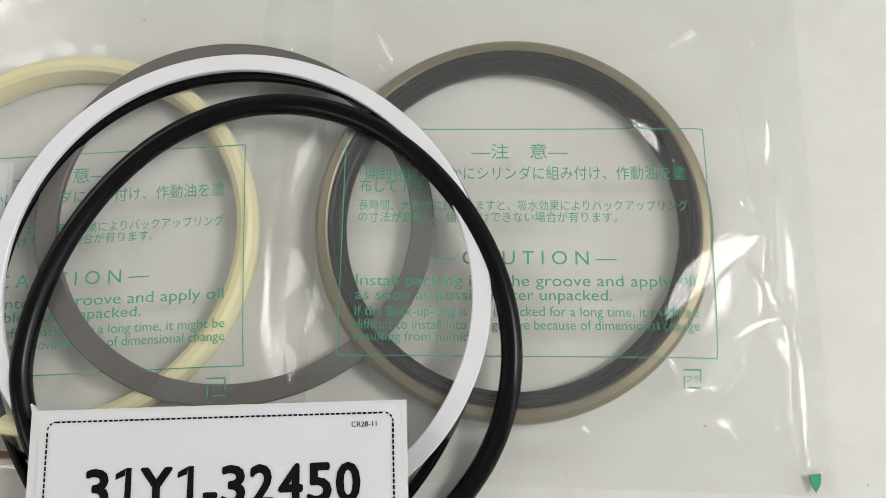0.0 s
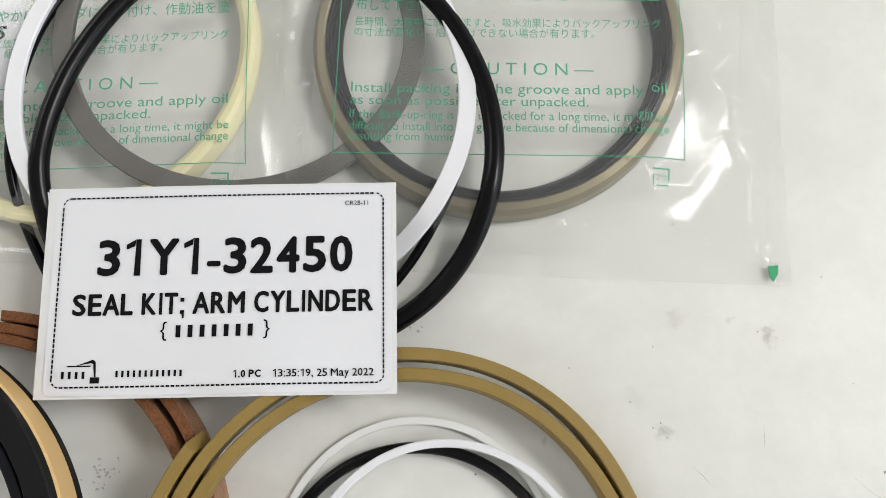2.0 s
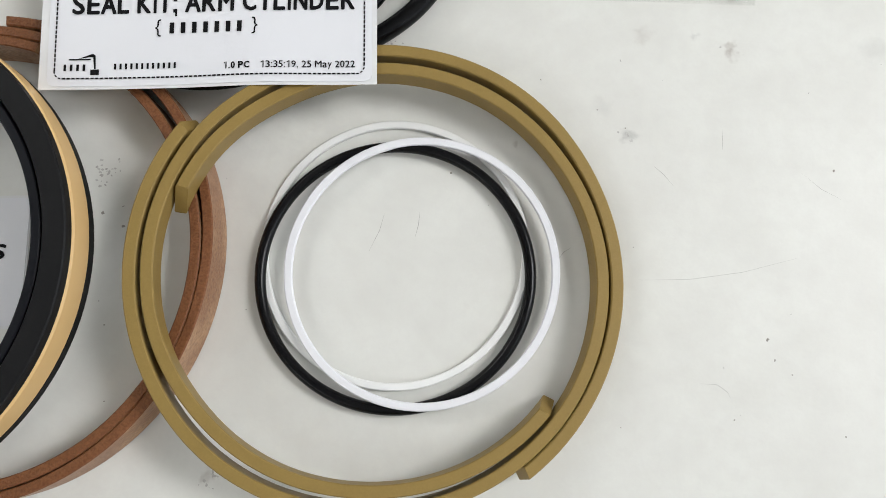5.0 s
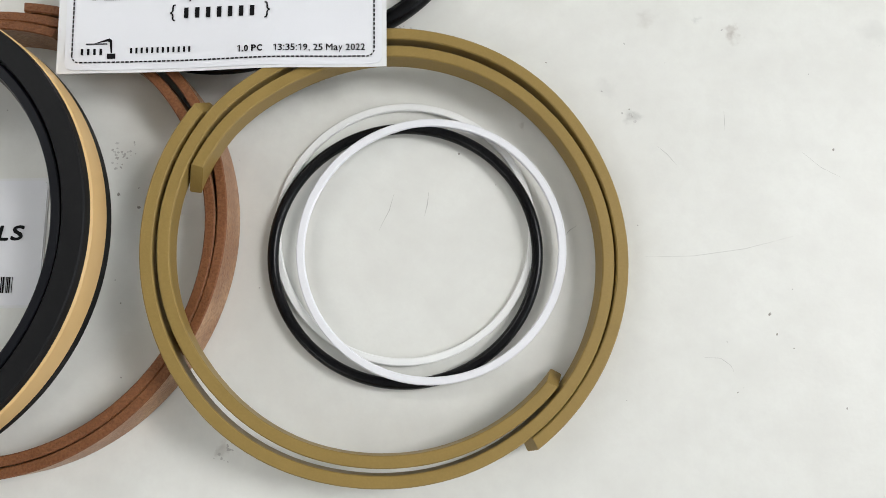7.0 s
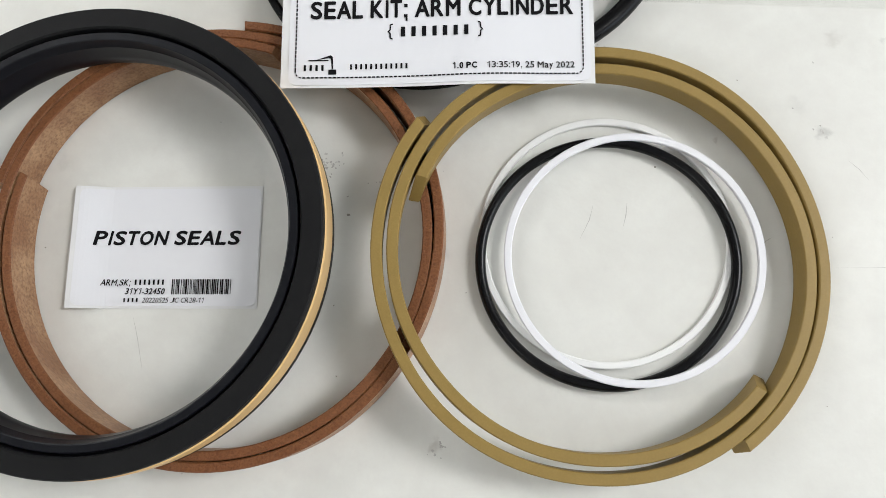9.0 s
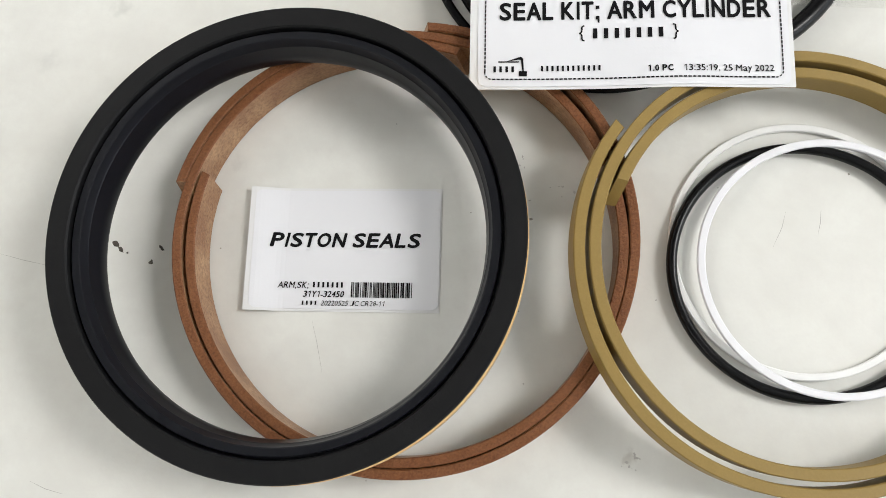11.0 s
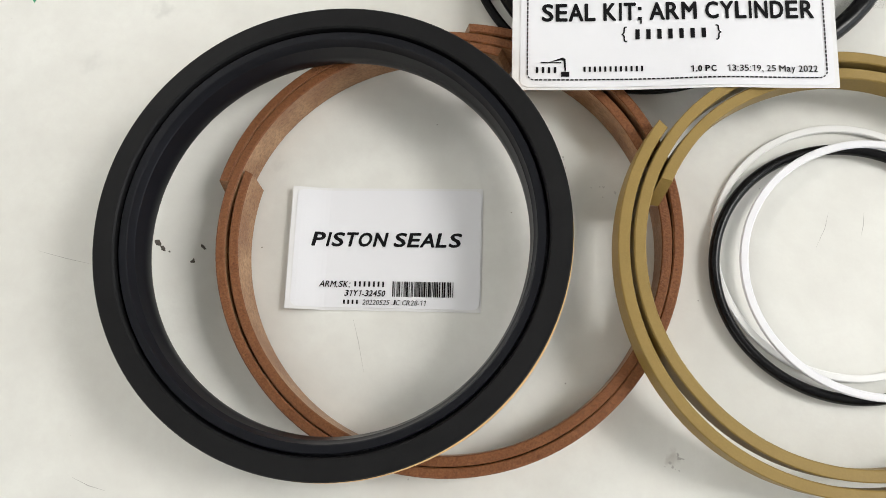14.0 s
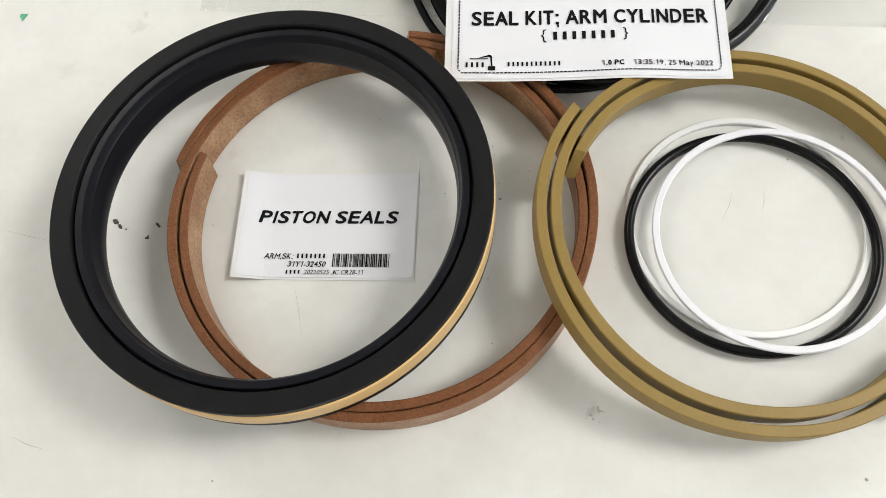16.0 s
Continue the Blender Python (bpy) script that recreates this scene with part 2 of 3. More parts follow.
def sheet_bm(x0, y0, x1, y1, nx, ny, height, thick=0.0, corner=0.0):
    """A thin sheet, with its corners rounded, that follows height(x, y)."""
    bm = bmesh.new()
    grid = {}
    for i in range(nx + 1):
        for j in range(ny + 1):
            x, y = x0 + (x1 - x0) * i / nx, y0 + (y1 - y0) * j / ny
            if corner:
                cx, cy = min(max(x, x0 + corner), x1 - corner), min(max(y, y0 + corner), y1 - corner)
                d = math.hypot(x - cx, y - cy)
                if d > corner:
                    x, y = cx + (x - cx) * corner / d, cy + (y - cy) * corner / d
            grid[i, j] = (x, y, height(x, y))
    tops = {k: bm.verts.new(c) for k, c in grid.items()}
    for i in range(nx):
        for j in range(ny):
            bm.faces.new((tops[i, j], tops[i + 1, j], tops[i + 1, j + 1], tops[i, j + 1]))
    if thick:
        low = {k: bm.verts.new((c[0], c[1], c[2] - thick)) for k, c in grid.items()}
        for i in range(nx):
            for j in range(ny):
                bm.faces.new((low[i, j], low[i, j + 1], low[i + 1, j + 1], low[i + 1, j]))
        rim = [(i, 0) for i in range(nx)] + [(nx, j) for j in range(ny)] + [(i, ny) for i in range(nx, 0, -1)] + [(0, j) for j in range(ny, 0, -1)]
        for a, b in zip(rim, rim[1:] + rim[:1]):
            bm.faces.new((tops[a], low[a], low[b], tops[b]))
    return bm


def text_bm(body, x0, x1, yc, tall, bold=0.0, slant=0.0):
    """Lettering in the built-in font, fitted from x0 to x1 about the height yc. bold: by how much its strokes are widened."""
    curve = bpy.data.curves.new("lettering", "FONT")
    curve.body, curve.size, curve.shear = body, 1.0, slant
    curve.resolution_u = 3
    ob = bpy.data.objects.new("lettering", curve)
    scene.collection.objects.link(ob)
    bpy.context.view_layer.update()
    mesh = bpy.data.meshes.new_from_object(ob.evaluated_get(bpy.context.evaluated_depsgraph_get()))
    bpy.data.objects.remove(ob)
    bpy.data.curves.remove(curve)
    bm = bmesh.new()
    shifts = [(0, 0)] if not bold else [(math.cos(a) * bold, math.sin(a) * bold) for a in (radians(45 * k) for k in range(8))]
    co = [v.co.copy() for v in mesh.vertices]
    lo, hi = min(c.x for c in co), max(c.x for c in co)
    bot, top = min(c.y for c in co), max(c.y for c in co)
    for k, (dx, dy) in enumerate(shifts):
        made = [bm.verts.new((x0 + bold + (c.x - lo) / (hi - lo) * (x1 - x0 - 2 * bold) + dx, yc + ((c.y - bot) / (top - bot) - 0.5) * (tall - 2 * bold) + dy, k * 4e-6)) for c in co]
        for p in mesh.polygons:
            bm.faces.new([made[i] for i in p.vertices])
    bpy.data.meshes.remove(mesh)
    return bm


WIDTHS = {" ": 278, "-": 333, ";": 333, ":": 278, ",": 278, ".": 278, "I": 278, "1": 556, "A": 722, "E": 667, "L": 611, "M": 833, "O": 778, "P": 667, "S": 667, "T": 611, "Y": 667, "a": 556, "y": 500, "{": 389, "}": 389}
BOXES = {"-": (0.21, 0.36), "y": (-0.29, 0.74), "a": (-0.02, 0.74)}


def set_line(body, x0, x1, yc, tall, bold=0.0, slant=0.0):
    """A line in the built-in font, letter by letter, each as wide as in a plain grotesque; returns one mesh a letter."""
    units = [WIDTHS.get(c, 722 if c.isupper() else 556) for c in body]
    scale = (x1 - x0) / sum(units)
    base, x, made = yc - tall / 2, x0, []
    for c, u in zip(body, units):
        if c != " ":
            lo, hi = BOXES.get(c, (0.0, 1.0))
            side = {"1": 0.15, "I": 0.26, "T": 0.03, "Y": 0.02, "A": 0.0}.get(c, 0.07)
            l, r = x + u * scale * side, x + u * scale * (1 - side)
            y0, y1 = base + lo * tall, base + hi * tall
            if c == "1":
                w = u * scale * 0.19 + bold
                r = l + (r - l) * 0.80
                one = bmesh.new()
                for poly in (((r - w, y0), (r, y0), (r, y1), (r - w * 0.8, y1)), ((l, y1 - tall * 0.28), (r - w, y1 - tall * 0.19), (r - w * 0.8, y1), (l, y1 - tall * 0.14))):
                    one.faces.new([one.verts.new((px, py, 0)) for px, py in poly])
            elif c == "I":
                one = bars_bm([(l, y0, r, y1)])
            elif c in ".:,;":
                q, mid = tall * 0.15 + bold, (l + r) / 2
                one = bars_bm([(mid - q / 2, base, mid + q / 2, base + q)] + [(mid - q / 2, base + tall * 0.57, mid + q / 2, base + tall * 0.57 + q)] * (c in ":;") + [(mid, base - q, mid + q / 2, base)] * (c in ",;"))
            else:
                one = text_bm(c, l, r, (y0 + y1) / 2, y1 - y0, bold)
            for v in one.verts:
                v.co.x += slant * (v.co.y - base)
            made.append(one)
        x += u * scale
    return made


def joined(meshes):
    """Several small meshes as one."""
    bm = bmesh.new()
    for one in meshes:
        for f in one.faces:
            bm.faces.new([bm.verts.new(v.co) for v in f.verts])
        one.free()
    return bm


def bars_bm(bars):
    """Flat bars (x0, y0, x1, y1), each a rectangle."""
    bm = bmesh.new()
    for x0, y0, x1, y1 in bars:
        bm.faces.new([bm.verts.new(c) for c in ((x0, y0, 0), (x1, y0, 0), (x1, y1, 0), (x0, y1, 0))])
    return bm


def word_bars(x0, y0, x1, y1, count):
    """A word shown as plain upright bars, one a letter."""
    step = (x1 - x0) / count
    return [(x0 + step * i + step * 0.2, y0, x0 + step * i + step * 0.6, y1) for i in range(count)]


def laid(bm, place, lift):
    """Lays flat ink on a sheet: place(x, y) gives the point of the sheet."""
    for v in bm.verts:
        p = Vector(place(v.co.x, v.co.y))
        v.co = Vector((p.x, p.y, p.z + lift))
    return bm


def smooth01(a, b, x):
    t = min(max((x - a) / (b - a), 0), 1)
    return t * t * (3 - 2 * t)


# ---- room and table ----
# unseen room, added to close the place; pale walls and ceiling bounce light
FLOOR_Z, CEIL_Z = -0.75, 2.0
tagged(part("floor", box_bm(-2.6, -2.2, FLOOR_Z - 0.1, 2.6, 2.2, FLOOR_Z), M_FLOOR, smooth=False), "plain grey workshop floor under the table", "floor", kind="structure")
tagged(part("ceiling", box_bm(-2.6, -2.2, CEIL_Z, 2.6, 2.2, CEIL_Z + 0.1), M_CEILING, smooth=False), "plain white unseen ceiling, added to bounce light onto the table", "ceiling", kind="structure")
for nm, b in (("wall_west", (-2.7, -2.2, -2.6, 2.2)), ("wall_north", (-2.6, 2.2, 2.6, 2.3)), ("wall_south", (-2.6, -2.3, 2.6, -2.2))):
    tagged(part(nm, box_bm(b[0], b[1], FLOOR_Z, b[2], b[3], CEIL_Z), M_WALL, smooth=False), "plain pale painted unseen wall, added to close the room", "wall", kind="structure")
wall = bmesh.new()
for y0, y1, z0, z1 in ((-2.2, -1.3, FLOOR_Z, CEIL_Z), (1.3, 2.2, FLOOR_Z, CEIL_Z), (-1.3, 1.3, FLOOR_Z, 0.2), (-1.3, 1.3, 1.7, CEIL_Z)):
    piece = box_bm(2.6, y0, z0, 2.7, y1, z1)
    tmp = bpy.data.meshes.new("tmp")
    piece.to_mesh(tmp)
    wall.from_mesh(tmp)
    bpy.data.meshes.remove(tmp)
    piece.free()
tagged(part("wall_east", wall, M_WALL, smooth=False), "plain pale painted unseen wall, one wide opening added for side light", "wall", kind="structure")

table = empty("table", "white laminate work table with faint grey smudges", "table", at=(0, 0, FLOOR_Z))


def table_part(name, bm, mat, label=""):
    ob = part(name, bm, mat, table, label)
    ob.location = (0, 0, -FLOOR_Z)
    return ob


table_part("tabletop", box_bm(-0.8, -0.5, -0.03, 0.8, 0.6, 0.0, 0.003), M_TABLE)
for x in (-0.74, 0.74):
    for y in (-0.44, 0.54):
        table_part("leg", box_bm(x - 0.02, y - 0.02, FLOOR_Z, x + 0.02, y + 0.02, -0.03, 0.002), M_STEEL)


# added unseen lights: one in the wall opening, a main ceiling panel, two fill panels
area_lamp("added_side_light", (2.58, -0.2, 0.95), (0, 0, 0.2), 2.4, 1.4, 40, (0.93, 0.97, 1.0))
for x, y, wide, deep, power in ((1.95, 0.4, 1.05, 0.75, 78), (-1.9, 1.5, 1.2, 0.6, 24), (-1.5, -1.5, 1.2, 0.6, 14)):
    lamp = empty("added_ceiling_panel", "white rectangular glowing ceiling panel, unseen, added to light the table", "lamp", "ceiling lamps", (x, y, CEIL_Z - 0.06))
    part("frame", box_bm(-wide / 2 - 0.02, -deep / 2 - 0.02, 0.0, wide / 2 + 0.02, deep / 2 + 0.02, 0.06, 0.004), M_STEEL, lamp)
    part("diffuser", box_bm(-wide / 2, -deep / 2, -0.006, wide / 2, deep / 2, -0.001), M_GLOW, lamp)
    area_lamp("added_panel_light", (x, y, CEIL_Z - 0.075), (x, y, 0), wide, deep, power, (1.0, 0.967, 0.918))


# ---- wear rings ----
BROWN_H, GOLD_H = 0.0138, 0.0084


def brown_ring(keys, skew, label):
    ob = part("wear_ring", strip_bm(keys, 0.0031, BROWN_H, skew, 0.4), M_BROWN, second=M_TAN)
    ob.location = (-0.081, -0.0387, 0.0002)
    return tagged(ob, label, "wear ring", "brown wear rings")


brown_ring([(166, 64.9), (181, 64.5), (212, 65.0), (234, 66.0), (246, 66.9), (281, 68.2), (303, 69.2), (321, 69.8), (350, 70.3), (368, 70.2), (400, 69.0), (445, 67.6), (475, 68.6), (505, 71.3), (520, 71.8), (531, 72.1)],
           (-1.4, -3.0), "brown fabric-reinforced wear ring, cut open, lying on the table")
brown_ring([(75, 64.2), (110, 65.6), (146, 67.8), (158, 68.5), (174, 69.0), (186, 69.1), (211, 69.1), (231, 69.4), (242, 70.2), (281, 71.6), (303, 72.7), (320, 73.0), (355, 73.6), (370, 74.0), (396, 74.5), (412, 73.9), (448, 71.0)],
           (3.0, -3.0), "brown fabric-reinforced wear ring, cut open, wound round another")


def gold_ring(keys, skew, label):
    ob = part("wear_ring", strip_bm(keys, 0.0036, GOLD_H, skew, 0.5, lambda a: -0.0026 * smooth01(88, 122, a) * (1 - smooth01(122, 150, a))), M_GOLD, second=M_GOLD)
    ob.matrix_world = Matrix.Translation((0.0437, -0.0383, 0.0084)) @ Matrix.Rotation(math.atan(0.113), 4, "Y")
    return tagged(ob, label, "wear ring", "bronze wear rings")


gold_ring([(145.5, 67.3), (160, 67.3), (175, 67.0), (205, 66.8), (225, 67.0), (240, 66.9), (252, 66.2), (270, 65.6), (290, 65.9), (310, 65.9), (325, 65.9), (345, 65.1), (372, 63.9), (390, 62.3), (410, 61.0), (428, 59.9), (445, 58.5), (470, 57.8), (507, 57.7), (524, 58.1)],
          (3.6, -6.0), "mustard-bronze slotted wear ring leaning on a brown ring")
gold_ring([(-51, 69.8), (-30, 69.7), (-10, 69.2), (5, 68.6), (15, 68.0), (27, 67.2), (40, 66.9), (53, 66.6), (70, 65.4), (86, 64.2), (110, 63.4), (135, 62.8), (150, 62.6), (165, 62.5), (181, 62.1), (203, 61.9), (218, 61.0), (240, 60.8), (257, 60.5), (270, 60.1), (293, 60.6), (325, 61.3)],
          (1.5, -4.5), "mustard-bronze slotted wear ring nested inside another")


# ---- piston seal, lying on the brown rings ----
seal = empty("piston_seal", "large black piston seal with beige band, lying on brown rings", "seal", at=(-0.1121, -0.0432, BROWN_H + 0.0004))
Z = 0.0164
part("backup_ring", revolve([(0.0664, Z - 0.0075), (0.0679, Z - 0.0075), (0.0679, Z - 0.0037), (0.0730, Z - 0.0037), (0.0732, Z - 0.0035), (0.0732, Z - 0.0005), (0.0728, Z), (0.0669, Z), (0.0664, Z - 0.0006)]), M_BLACK, seal, "matt black upper back-up ring")
part("slide_ring", revolve([(0.0681, 0.0034), (0.0733, 0.0034), (0.0736, 0.0037), (0.0736, Z - 0.0045), (0.0731, Z - 0.0038), (0.0681, Z - 0.0038)]), M_BEIGE, seal, "beige plastic slide band")
part("backup_ring", revolve(bevelled(0.0668, 0.0735, 0.0, 0.0033, 0.0004)), M_BLACK, seal, "matt black lower back-up ring")
part("energiser", revolve([(0.0624, 0.0), (0.0667, 0.0), (0.0667, Z - 0.0078), (0.0655, Z - 0.0078), (0.0655, Z - 0.0016), (0.0652, Z - 0.0013), (0.0632, Z - 0.0013), (0.0628, Z - 0.0015),
                           (0.0620, Z - 0.0040), (0.0617, Z - 0.0044), (0.0613, Z - 0.0080), (0.0610, Z - 0.0095), (0.0608, Z - 0.0105), (0.0609, 0.0025), (0.0614, 0.001)]), M_RUBBER, seal, "glossy black rubber inner ring")


cut = bmesh.new()
for a, r0, r1 in ((148.5, 0.0664, 0.0730),):
    pts = [(r0 + 0.0005, a), (r0 + 0.0005, a + 0.2), (r1 - 0.0004, a + 2.6), (r1 - 0.0004, a + 2.4)]
    cut.faces.new([cut.verts.new((r * math.cos(radians(t)), r * math.sin(radians(t)), Z + 0.00012)) for r, t in pts])
part("scarf_cut", cut, M_RUBBER, seal, "thin slanting cut in the ring")


# ---- small rings inside the bronze ones ----
def o_ring(name, at, radius, tube, mat, label, category, group="", oval=(1, 1), lift=None, flat=0.0, turn=0.0, bend=(0, 0, 0, 0)):
    """bend: by how much the radius grows as cos 2a, sin 2a, cos 3a, sin 3a, for a flexible ring that does not lie quite round."""
    wob = None
    if lift:
        def wob(a):
            more = bend[0] * math.cos(2 * a) + bend[1] * math.sin(2 * a) + bend[2] * math.cos(3 * a) + bend[3] * math.sin(3 * a)
            return 1 + more / radius, lift(at[0] + radius * math.cos(a), at[1] + radius * math.sin(a))
    prof = bevelled(radius - tube, radius + tube, 0.0, flat, 0.0003) if flat else round_profile(radius, tube, tube)
    ob = part(name, revolve(prof, 180, wob), mat)
    ob.matrix_world = Matrix.Translation(at) @ Matrix.Rotation(radians(turn), 4, "Z") @ Matrix.Diagonal((oval[0], oval[1], 1, 1))
    return tagged(ob, label, category, group)


o_ring("backup_ring", (0.0480, -0.0312, 0.0001), 0.0408, 0.0012, M_CREAM, "thin white plastic back-up ring lying on the table", "back-up ring",
       "small white rings", (0.985, 1), flat=0.0016)
o_ring("o_ring", (0.0487, -0.0384, 0.0010), 0.0404, 0.0017, M_ORING, "black rubber O-ring lying between two white rings", "o-ring", oval=(1.018, 0.995))
o_ring("backup_ring", (0.0568, -0.0369, 0.0034), 0.0404, 0.00125, M_WHITE, "thin white plastic back-up ring lying on a black O-ring", "back-up ring",
       "small white rings", flat=0.0016)

# ---- bags ----
OLIVE_C, OLIVE_R, OLIVE_H = (0.0663, 0.1318), 0.0603, 0.0088
YEL_C, YEL_R, YEL_H = (-0.0724, 0.1240), 0.0602, 0.0080
BAG_R = (-0.0165, 0.0545, 0.1585, 0.30)
BAG_L = (-0.168, 0.0525, 0.006, 0.30)


def wrinkle(x, y, amp, seed):
    v = Vector((x * 32 + seed, y * 20, seed))
    big = noise.noise(v) * 0.6
    ridge = (1 - abs(noise.noise(v * 1.7 + Vector((3, 5, 1))))) ** 4
    return amp * (big + ridge * 0.9)


def tent(x, y, bag, centre, radius, tall, seed, bump, fall=0.85):
    """The upper film of a bag: stretched over the ring inside, sloping down to its sealed edges."""
    x0, y0, x1, y1 = bag
    edge = min(x - x0, x1 - x, y - y0, y1 - y)
    d = math.hypot(x - centre[0], y - centre[1])
    drop = 1 - smooth01(radius - 0.001, radius + 0.027, d) * fall
    h = tall * drop * smooth01(0, 0.016, edge)
    w = wrinkle(x, y, bump, seed) * smooth01(0.0, 0.012, edge) * (0.05 + 0.95 * smooth01(radius - 0.012, radius + 0.012, d))
    return 0.0012 + max(0.0, h + w * (0.2 + 0.8 * smooth01(0, 0.02, edge)))


def seg_distance(x, y, a, b):
    ex, ey = b[0] - a[0], b[1] - a[1]
    t = min(max(((x - a[0]) * ex + (y - a[1]) * ey) / (ex * ex + ey * ey), 0), 1)
    return math.hypot(x - a[0] - t * ex, y - a[1] - t * ey)


# sharp folds of the right bag: width, height, points
FOLDS = ((0.0018, 0.0012, ((0.133, 0.189), (0.136, 0.165), (0.137, 0.140))), (0.0007, 0.0005, ((0.109, 0.092), (0.116, 0.082), (0.128, 0.083), (0.134, 0.091))),
         (0.0009, 0.0006, ((0.113, 0.056), (0.134, 0.069), (0.149, 0.071))), (0.0014, 0.0012, ((0.022, 0.202), (0.023, 0.186), (0.031, 0.175))), (0.0012, 0.0010, ((0.124, 0.199), (0.110, 0.188))),
         (0.0010, 0.0006, ((0.101, 0.160), (0.112, 0.158), (0.114, 0.151), (0.104, 0.146))), (0.0008, 0.0009, ((0.136, 0.120), (0.141, 0.115), (0.144, 0.105), (0.151, 0.103))),
         (0.0007, 0.0008, ((0.145, 0.120), (0.142, 0.110), (0.148, 0.108))), (0.0007, 0.0007, ((-0.010, 0.126), (0.001, 0.125))), (0.0008, 0.0009, ((-0.010, 0.091), (0.001, 0.081))),
         (0.0008, 0.0010, ((0.001, 0.077), (0.009, 0.100))), (0.0006, 0.0005, ((-0.003, 0.132), (0.001, 0.134), (0.001, 0.132), (-0.003, 0.130))), (0.0007, 0.0006, ((0.107, 0.104), (0.116, 0.112), (0.124, 0.123))),
         (0.0010, 0.0010, ((0.149, 0.112), (0.150, 0.094), (0.149, 0.078))), (0.0010, 0.0008, ((0.140, 0.101), (0.146, 0.090), (0.145, 0.075))),
         (0.0010, 0.0008, ((0.141, 0.100), (0.146, 0.150), (0.143, 0.205))), (0.0007, 0.0006, ((0.086, 0.071), (0.090, 0.067), (0.094, 0.069))))


# smooth patches between the folds, tilted to mirror the lamps as highlights: two ends, half width, slope along x and y
FACETS = (((0.1090, 0.1010), (0.1410, 0.1290), 0.0042, (-0.238, 0.031)), ((0.1400, 0.1150), (0.1440, 0.1050), 0.0009, (-0.199, 0.015)), ((0.1505, 0.0990), (0.1495, 0.0640), 0.0009, (-0.172, -0.064)),
          ((0.1010, 0.1630), (0.1110, 0.1530), 0.0022, (-0.302, 0.153)), ((0.1450, 0.1690), (0.1450, 0.1520), 0.0009, (-0.212, 0.142)), ((0.0000, 0.1220), (0.0000, 0.1050), 0.0030, (0.251, -0.155)),
          ((0.0210, 0.1950), (0.0280, 0.1800), 0.0010, (0.346, 0.028)), ((-0.0010, 0.0940), (0.0020, 0.0810), 0.0020, (0.246, -0.225)), ((0.0080, 0.1120), (0.0060, 0.0940), 0.0018, (0.265, -0.182)),
          ((0.1310, 0.0980), (0.1470, 0.1050), 0.0009, (-0.204, -0.006)))


def facets(x, y, base):
    h = base(x, y)
    for a, b, w, g in FACETS:
        cx, cy = (a[0] + b[0]) / 2, (a[1] + b[1]) / 2
        ex, ey = (b[0] - a[0]) / 2, (b[1] - a[1]) / 2
        long = math.hypot(ex, ey)
        u = ((x - cx) * ex + (y - cy) * ey) / long ** 2
        if abs(u) > 1.1:
            continue
        side = ((x - cx) * -ey + (y - cy) * ex) / long
        bow = side - w * 0.9 * (1 - u * u)
        inside = w * max(0.0, 1 - u * u) ** 0.7 - abs(bow)
        k = smooth01(-0.0010, 0.0002, inside)
        if k > 0:
            plane = base(cx, cy) + g[0] * (x - cx) + g[1] * (y - cy)
            h = h + (max(plane, 0.0008) - h) * k
    return h


def folds(x, y):
    h = 0.0
    for w, tall, pts in FOLDS:
        if min(p[0] for p in pts) - 4 * w < x < max(p[0] for p in pts) + 4 * w and min(p[1] for p in pts) - 4 * w < y < max(p[1] for p in pts) + 4 * w:
            d = min(seg_distance(x, y, a, b) for a, b in zip(pts, pts[1:]))
            h = max(h, tall * math.exp(-(d / w) ** 2))
    return h


def base_right(x, y):
    crumple = wrinkle(x * 2.1, y * 1.6, 0.0003, 11.0) * smooth01(0.124, 0.136, x) * smooth01(0.0, 0.008, 0.1585 - x)
    return max(0.0, crumple) + folds(x, y) + tent(x, y, BAG_R, OLIVE_C, OLIVE_R, OLIVE_H, 2.0, 0.0008) + 0.0024 * (1 - smooth01(-0.01, 0.03, x)) * smooth01(0.05, 0.07, y)


def film_right(x, y):
    return facets(x, y, base_right)


def film_left(x, y):
    return tent(x, y, BAG_L, YEL_C, YEL_R, YEL_H, 7.0, 0.0008, 0.55)


def bag(label, bounds, height, nx, ny):
    thing = empty("plastic_bag", label, "plastic bag", "seal bags", ((bounds[0] + bounds[2]) / 2, (bounds[1] + bounds[3]) / 2, 0))
    x0, y0, x1, y1 = bounds
    film = part("film", sheet_bm(x0 + 0.007, y0 + 0.007, x1 - 0.007, y1, nx, ny, height), M_FILM, thing)
    rims = [sheet_bm(x0, y0, x0 + 0.007, y1, 4, 60, height, 0, 0.0), sheet_bm(x1 - 0.007, y0, x1, y1, 4, 60, height), sheet_bm(x0 + 0.007, y0, x1 - 0.007, y0 + 0.007, 60, 4, height)]
    obs = [film] + [part("sealed_edge", r, m, thing, "welded edge of clear film") for r, m in zip(rims, (M_SEAL, M_SEAL, M_FILM))]
    under = part("lower_film", sheet_bm(x0, y0, x1, y1, 6, 6, lambda x, y: 0.0006), M_FILM, thing)
    for ob in obs + [under]:
        ob.visible_shadow = False
        ob.matrix_parent_inverse = Matrix.Translation(-thing.location)
    return thing


left_bag = bag("clear plastic bag printed in green, with a yellow ring inside", BAG_L, film_left, 110, 110)
right_bag = bag("clear wrinkled plastic bag printed in green, with a dark seal inside", BAG_R, film_right, 360, 420)


def in_bag(thing, name, bm, mat, label=""):
    ob = part(name, bm, mat, thing, label, smooth=False)
    ob.matrix_parent_inverse = Matrix.Translation(-thing.location)
    ob.visible_shadow = True
    return ob


